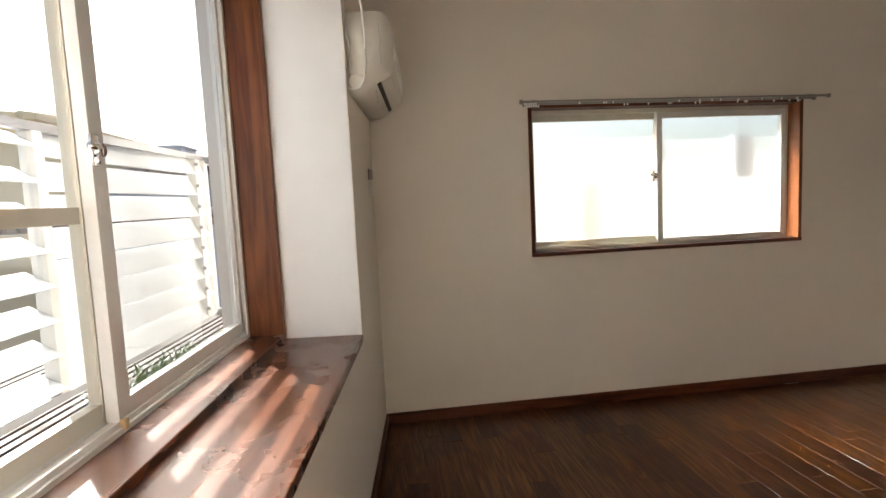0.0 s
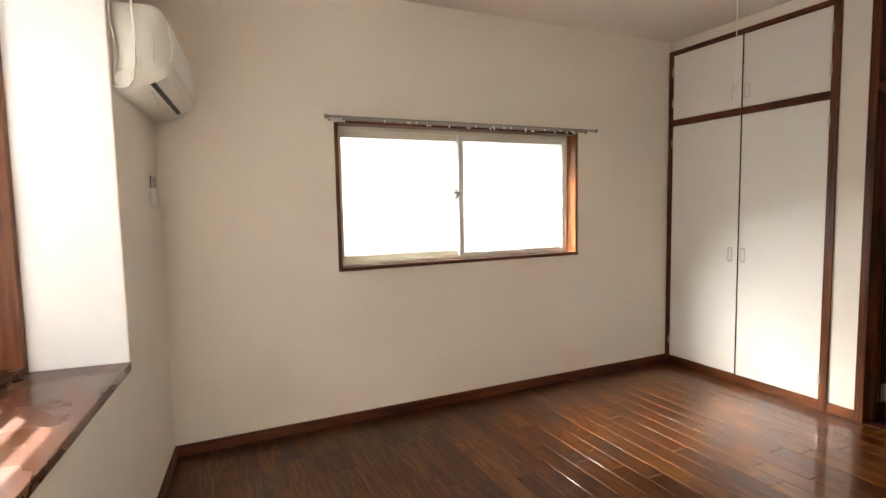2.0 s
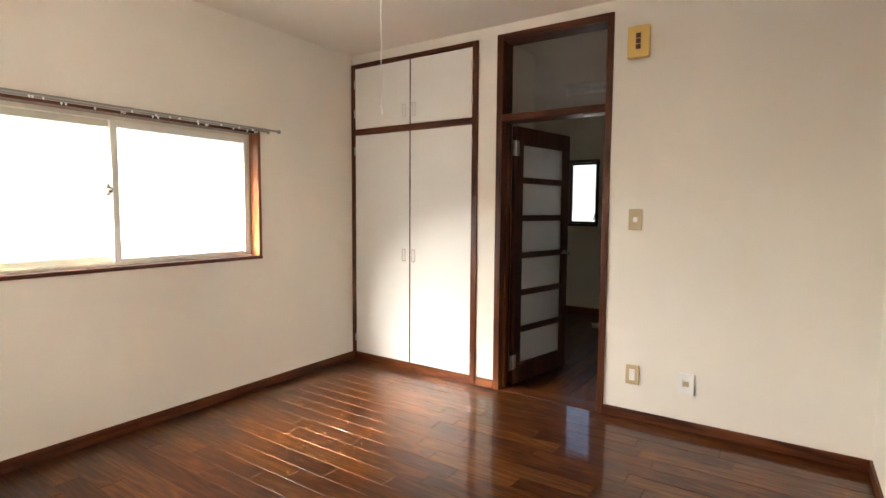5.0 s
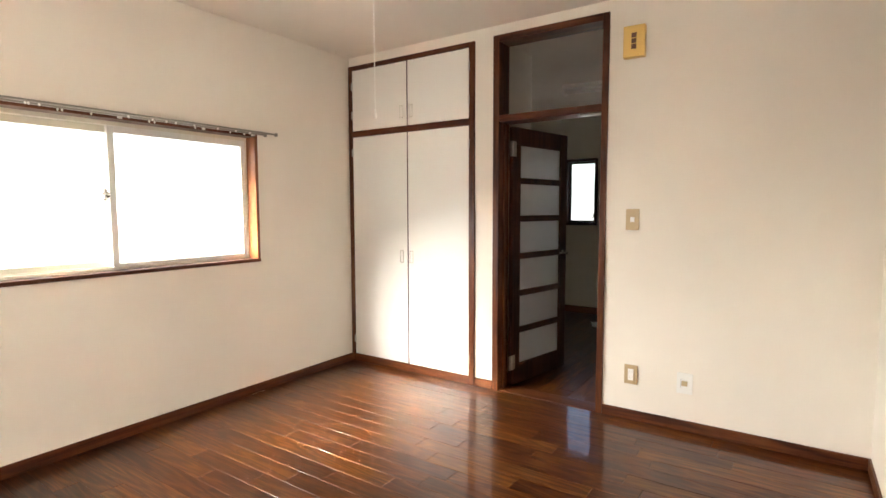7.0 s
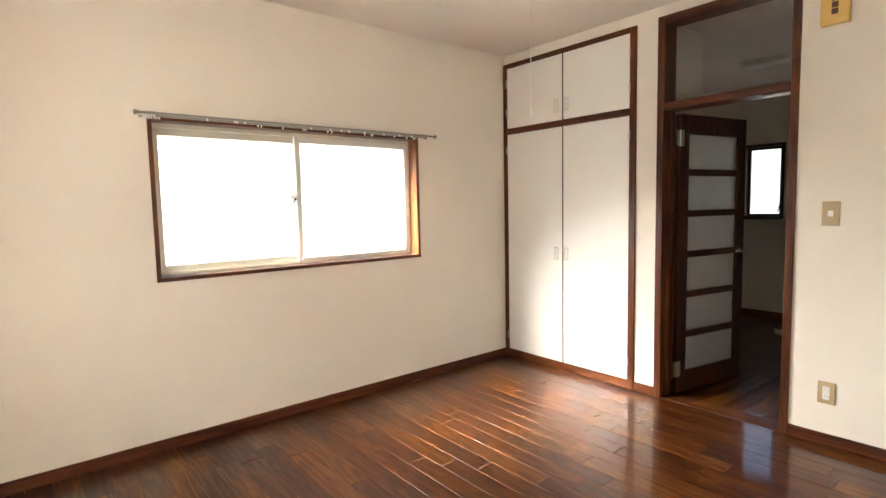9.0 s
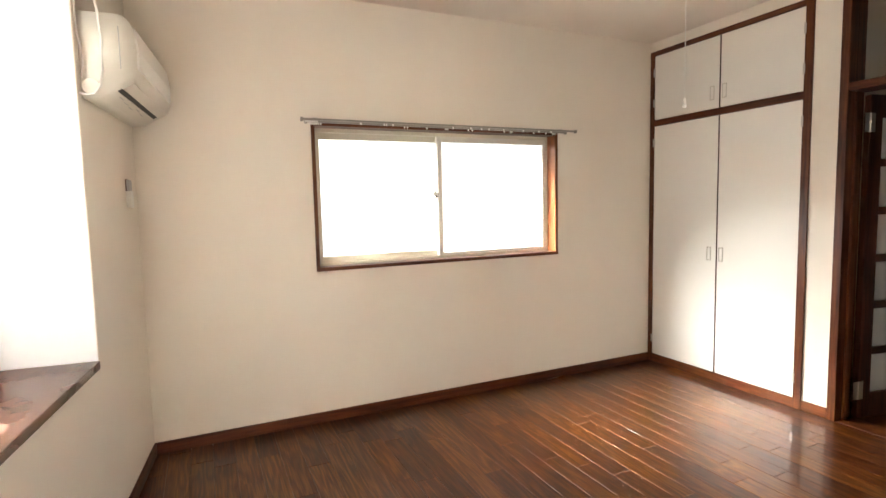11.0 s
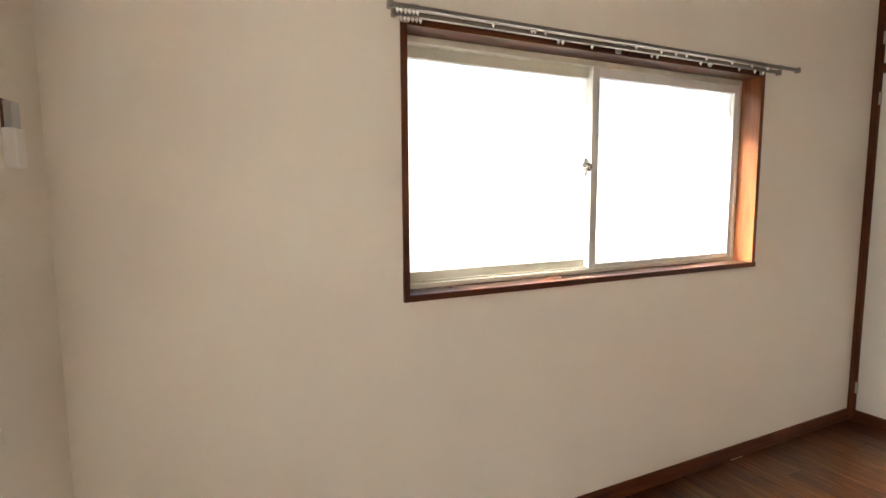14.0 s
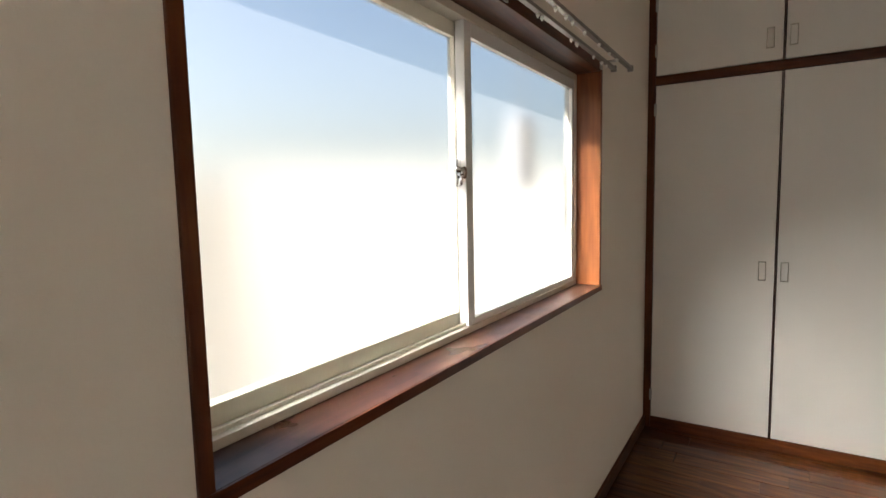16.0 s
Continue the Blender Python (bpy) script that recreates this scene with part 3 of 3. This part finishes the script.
wall_plate("light_switch", "beige light switch plate with a white rocker", "light switch", -2.188, 1.163, 0.074, 0.12, BEIGE,
           [("rocker", 0, 0, 0.022, 0.028, WHITEP)])
wall_plate("power_outlet", "beige power outlet plate with two white sockets", "power outlet", -2.2, 0.268, 0.074, 0.112, BEIGE,
           [("socket", 0, 0, 0.03, 0.066, WHITEP), ("slot", -0.006, 0.018, 0.003, 0.012, BLACK), ("slot", 0.006, 0.018, 0.003, 0.012, BLACK),
            ("slot", -0.006, -0.018, 0.003, 0.012, BLACK), ("slot", 0.006, -0.018, 0.003, 0.012, BLACK)])
wall_plate("antenna_outlet", "white outlet plate with a beige insert", "wall outlet", -2.487, 0.268, 0.08, 0.115, WHITEP,
           [("insert", 0, 0, 0.03, 0.028, BEIGE), ("print", 0.018, 0.0, 0.003, 0.05, GREY)])


def chime():
    t = thing("door_chime", EAST @ pose(0, -2.18, 2.14), "yellowed plastic door chime with a brown grille", "door chime")
    part("case", boxes((-0.045, 0.0, -0.057, 0.057, -0.085, 0.085), bevel=0.006), YELLOW, t)
    for k in range(3):
        part("grille", boxes((-0.0475, -0.044, -0.014, 0.012, -0.042 + 0.03 * k, -0.016 + 0.03 * k), bevel=0.001), BROWN, t, "dark brown grille opening")
    part("side_slot", boxes((-0.03, -0.015, -0.0585, -0.0565, -0.03, 0.03)), BEIGE, t)


chime()


def pull_cord():
    c = thing("pull_cord", pose(1.722, -1.715, 0), "thin white pull cord hanging from a ceiling rosette", "pull cord")
    bm = bmesh.new()
    rod(bm, (0, 0, CEILING - 0.025), (0, 0, CEILING), 0.035, 24, 0.045)
    part("rosette", bm, WHITEP, c, "", True)
    part("cord", rod(bmesh.new(), (0, 0, 1.57), (0, 0, CEILING - 0.02), 0.0016, 6), WHITEP, c)
    bm = bmesh.new()
    rod(bm, (0, 0, 1.545), (0, 0, 1.575), 0.0065, 12, 0.003)
    part("bob", bm, WHITEP, c, "small white bell-shaped bob", True)


pull_cord()


# ---- the room beyond the door ----
FX0, FX1, FY0, FY1 = 3.505, 6.25, -3.4, 0.4
far_floor = structure("floor_far_room", boxes((FX0 + 0.02, FX1 + 0.1, FY0, FY1, -0.12, -0.016)), GAP, None, "dark hardwood floor of the next room", "floor")
structure("ceiling_far_room", boxes((FX0 + 0.075, FX1 + 0.12, FY0, FY1, CEILING + 0.01, CEILING + 0.13)), CEIL, None, "plain ceiling of the next room", "ceiling")
WY0, WY1, WZ0, WZ1 = -1.07, -0.685, 1.03, 1.795
structure("wall_far_east", boxes((FX1, FX1 + 0.12, FY0, WY0, -0.1, CEILING), (FX1, FX1 + 0.12, WY1, FY1, -0.1, CEILING),
                                 (FX1, FX1 + 0.12, WY0, WY1, -0.1, WZ0), (FX1, FX1 + 0.12, WY0, WY1, WZ1, CEILING)), WALL, None,
          "cream wall of the next room with a small window", "wall")
structure("wall_far_north", boxes((FX0 - 0.3, FX1 + 0.1, FY1, FY1 + 0.1, -0.1, CEILING + 0.12)), WALL, None, "plain wall of the next room", "wall")
structure("wall_far_south", boxes((FX0, FX1, FY0 - 0.1, FY0, -0.1, CEILING)), WALL, None, "plain wall of the next room", "wall")
structure("wall_closet_side", boxes((0.12, 0.76, -1.21, -1.15, -0.1, CEILING), (0.705, 0.76, -1.15, 0.3, -0.1, CEILING)), WALL, EAST, "plain wall behind the closet", "wall")
structure("baseboard_far_room", boxes((FX1 - 0.012, FX1, FY0, FY1, 0, 0.08)), TRIMY, None, "dark wooden baseboard", "baseboard")


def small_window():
    w = thing("window_3", pose(FX1, 0, 0), "small dark-framed frosted window in the next room", "window", kind="structure")
    part("casing", boxes((-0.012, 0.1, WY0, WY0 + 0.03, WZ0, WZ1), (-0.012, 0.1, WY1 - 0.03, WY1, WZ0, WZ1),
                         (-0.012, 0.1, WY0 + 0.03, WY1 - 0.03, WZ0, WZ0 + 0.03), (-0.012, 0.1, WY0 + 0.03, WY1 - 0.03, WZ1 - 0.03, WZ1), bevel=0.002), DOORD, w)
    part("sash", boxes((0.05, 0.075, WY0 + 0.03, WY0 + 0.055, WZ0 + 0.03, WZ1 - 0.03), (0.05, 0.075, WY1 - 0.055, WY1 - 0.03, WZ0 + 0.03, WZ1 - 0.03),
                       (0.05, 0.075, WY0 + 0.055, WY1 - 0.055, WZ0 + 0.03, WZ0 + 0.055), (0.05, 0.075, WY0 + 0.055, WY1 - 0.055, WZ1 - 0.055, WZ1 - 0.03)), BRONZE, w)
    pane("pane", (0.06, 0.064, WY0 + 0.05, WY1 - 0.05, WZ0 + 0.05, WZ1 - 0.05), (-1, 0, 0), w, "frosted glass pane")
    bm = bmesh.new()
    rod(bm, (0.05, WY0 + 0.04, WZ0 + 0.14), (0.02, WY0 + 0.045, WZ0 + 0.14), 0.006, 8)
    rod(bm, (0.02, WY0 + 0.045, WZ0 + 0.14), (0.02, WY0 + 0.06, WZ0 + 0.07), 0.006, 8)
    part("handle", bm, BLACK, w)


small_window()


def ceiling_fitting():
    t = thing("ceiling_light", pose(5.3, -1.35, 2.22, 0, 0, 8), "pale unlit fluorescent ceiling light in the next room", "ceiling light")
    part("base", boxes((-0.06, 0.06, -0.32, 0.32, 0.15, 0.195), bevel=0.006), WHITEP, t)
    part("lamp_tube", rod(bmesh.new(), (0, -0.29, 0.12), (0, 0.29, 0.12), 0.016, 12), WHITEP, t, "", True)
    for y in (-0.3, 0.3):
        part("socket", boxes((-0.02, 0.02, y - 0.012, y + 0.012, 0.095, 0.155), bevel=0.003), WHITEP, t)


ceiling_fitting()
paper = make("paper_sheet", bmesh.new(), WHITEP)
bm = bmesh.new()
bmesh.ops.create_grid(bm, x_segments=8, y_segments=8, size=0.11)
for v in bm.verts:
    v.co.z = 0.02 + 0.012 * math.sin(v.co.x * 30) + 0.05 * max(0, v.co.y) + 0.006 * math.cos(v.co.y * 40)
bmesh.ops.solidify(bm, geom=bm.faces, thickness=0.0015)
bm.to_mesh(paper.data)
bm.free()
paper.matrix_world = pose(5.68, -1.33, -0.002, 0, 0, 25)
tagged(paper, "crumpled pale paper sheet lying on the dark floor", "paper")


# ---- outside ----
structure("ground", boxes((-400, 400, -400, 400, -3.3, -3.0)), paint("ground_grey", (0.2, 0.19, 0.18), 0.9), None, "grey paved ground far below", "ground")


def slatted_roof():
    t = thing("slatted_deck", WEST @ pose(-0.6, 0.6, 0.38), "weathered brown slatted deck below the window", "deck")
    wood_o = wood("weathered_slats", (0.014, 0.007, 0.005), (0.034, 0.017, 0.012), (0.06, 0.033, 0.023), "Y", 0.7, True)
    me = None
    for k in range(26):
        ob = part("slat", boxes((-0.019, 0.019, -3.4, 0.9, -0.012, 0.012), bevel=0.003), wood_o, t) if me is None else new("slat", me)
        me = me or ob.data
        ob.parent = t
        ob.location = (-0.03 - 0.056 * k, 0, 0)
    for y in (-3.2, -2.4, -1.6, -0.8, 0.0, 0.7):
        part("joist", boxes((-1.5, 0.0, y - 0.025, y + 0.025, -0.08, -0.014)), DOORD, t)
    part("tray", boxes((-1.55, 0.05, -3.5, 0.95, -0.2, -0.12)), GAP, t)


slatted_roof()


def weeds():
    rng = random.Random(4)
    bm = bmesh.new()
    for _ in range(800):
        cx, cy = rng.gauss(-0.98, 0.09), rng.gauss(-0.28, 0.26)
        a, ln, w = rng.uniform(0, 6.28), rng.uniform(0.06, 0.19), rng.uniform(0.004, 0.01)
        lean = rng.uniform(0.2, 1.1)
        base, prev = Vector((cx, cy, 0.385)), None
        side = Vector((-math.sin(a), math.cos(a), 0))
        for s in range(4):
            f = s / 3
            p = base + Vector((math.cos(a), math.sin(a), 0)) * ln * lean * f * f + Vector((0, 0, 1)) * ln * (f - 0.35 * f * f * lean)
            wd = w * (1 - f) + 0.0006
            cur = (bm.verts.new(p - side * wd), bm.verts.new(p + side * wd))
            if prev:
                bm.faces.new((prev[0], prev[1], cur[1], cur[0]))
            prev = cur
    ob = make("weeds", bm, LEAF)
    ob.matrix_world = WEST
    tagged(ob, "green weeds growing through the slatted deck", "weeds", kind="stuff")


weeds()


def neighbour_house(name, m, size, wall_mat, roof_mat, label):
    sx, sy, h = size
    t = thing(name, m, label, "house")
    part("wall", boxes((0, sx, 0, sy, -3.0, h)), wall_mat, t)
    for k in range(int((h + 0.6) / 0.11)):
        part("siding", prism_y([(0, 0), (sx, 0), (sx, 0.1), (0, 0.1)], -0.012, 0.0), wall_mat, t).location = (0, 0, -0.6 + 0.11 * k)
    roof = bmesh.new()
    box(roof, -0.35, sx + 0.35, -0.4, sy + 0.4, h, h + 0.08, 0.01)
    r = part("roof", roof, roof_mat, t)
    for k in range(int((sx + 0.7) / 0.22)):
        part("tile", tube([(-0.3 + 0.22 * k, -0.42, h + 0.07), (-0.3 + 0.22 * k, 0.9, h + 0.2)], 0.06, 10), roof_mat, r, "", True)
    return t


SIDING = paint("blue_grey_siding", (0.42, 0.46, 0.56), 0.7)
TILE = paint("brown_roof_tile", (0.13, 0.09, 0.075), 0.6)
PALEBLUE = paint("pale_blue_wall", (0.55, 0.60, 0.68), 0.7)
neighbour_house("neighbour_house", pose(-4.2, 4.6, 0), (2.4, 4.0, 1.05), SIDING, TILE, "blue-grey sided house with a brown tiled eave")
neighbour_house("neighbour_house", pose(-6.5, 8.8, 0), (4.4, 3.0, 2.0), SIDING, TILE, "blue-grey sided house with a brown tiled roof")
CREAM = paint("cream_render", (0.72, 0.6, 0.4), 0.8)
neighbour_house("neighbour_house", pose(-12, 6.5, 0), (6.6, 5.0, 2.75), CREAM, CREAM, "cream rendered house with a pale roof")
b = thing("roof_tank", pose(-5.1, 9.5, 2.2), "pale blue box on the roof", "tank")
part("box", boxes((0, 1.0, 0, 1.0, 0, 0.45), bevel=0.02), PALEBLUE, b)
part("lid", boxes((-0.03, 1.03, -0.03, 1.03, 0.45, 0.5), bevel=0.01), PALEBLUE, b)

# neighbour's wall behind the frosted window, and a hood above the window
nb = thing("boundary_wall", pose(0, 0, 0), "pale neighbouring wall with a downpipe and a meter box", "wall")
part("wall", boxes((-1.0, 6.0, 2.0, 2.15, -3, 1.35)), PIER, nb)
part("coping", boxes((-1.03, 6.03, 1.96, 2.19, 1.35, 1.40), bevel=0.01), PIER, nb)
part("shutter", boxes((0.95, 1.35, 1.94, 2.0, -0.2, 1.2), bevel=0.01), SIDING, nb, "blue-grey shutter")
part("downpipe", rod(bmesh.new(), (1.9, 1.93, -3), (1.9, 1.93, 1.34), 0.05, 12), BEIGE, nb, "tan downpipe", True)
hood = thing("window_hood", pose(0, 0.16, 1.86), "sheet metal hood above the frosted window", "window hood")
part("sheet", boxes((0.5, 2.9, 0, 0.32, 0, 0.025), bevel=0.004), ALUG, hood)
part("lip", boxes((0.5, 2.9, 0.305, 0.325, -0.03, 0.0), bevel=0.002), ALUG, hood)
duct = thing("vent_duct", pose(2.36, 0.36, 1.27), "grey vent box hung on a rod from the window hood", "duct")
part("case", boxes((-0.07, 0.07, 0, 0.09, 0, 0.27), bevel=0.012), DULL, duct)
part("hanger", rod(bmesh.new(), (0, 0.045, 0.27), (0, 0.045, 0.588), 0.006, 10), DULL, duct)


# ---- floor boards ----
def lay(parent, x0, x1, y0, y1, width, seed, top, across=False):
    """Boards along y, or along x where they lie across."""
    rng = random.Random(seed)
    cache = {}

    def board(length):
        key = round(length, 2)
        if key not in cache:
            bm = bmesh.new()
            w, g, c, e = width / 2 - 0.0004, key / 2 - 0.0004, 0.0007, 0.0009
            lo = [bm.verts.new((sx * w, sy * g, -0.012)) for sx, sy in ((-1, -1), (1, -1), (1, 1), (-1, 1))]
            md = [bm.verts.new((sx * w, sy * g, -c)) for sx, sy in ((-1, -1), (1, -1), (1, 1), (-1, 1))]
            hi = [bm.verts.new((sx * (w - e), sy * (g - 0.0006), 0)) for sx, sy in ((-1, -1), (1, -1), (1, 1), (-1, 1))]
            for a, b_ in ((lo, md), (md, hi)):
                for i in range(4):
                    bm.faces.new((a[i], a[(i + 1) % 4], b_[(i + 1) % 4], b_[i]))
            bm.faces.new(hi)
            me = bpy.data.meshes.new("plank")
            bmesh.ops.recalc_face_normals(bm, faces=bm.faces)
            bm.to_mesh(me)
            bm.free()
            me.materials.append(FLOORM)
            cache[key] = me
        return cache[key]
    x = x0
    while x < x1:
        y = y1 + rng.uniform(0, 0.6)
        while y > y0:
            ln = rng.choice((0.45, 0.6, 0.6, 0.75, 0.9, 0.9))
            a, b_ = min(y, y1), max(y - ln, y0)
            if a - b_ > 0.04:
                ob = new("plank", board(a - b_))
                ob.parent = parent
                u, v = x + width / 2, (a + b_) / 2
                ob.location = (*((v, u) if across else (u, v)), top + rng.uniform(-0.0003, 0.0003))
                ob.rotation_euler = (0, rng.uniform(-0.003, 0.003), radians(90) if across else 0)
            y -= ln
        x += width


lay(floor, -0.48, 3.50, SOUTH - 0.02, 0.02, 0.103, 3, 0.0)
lay(far_floor, -3.0, 0.3, 3.53, 6.3, 0.103, 8, 0.0, True)
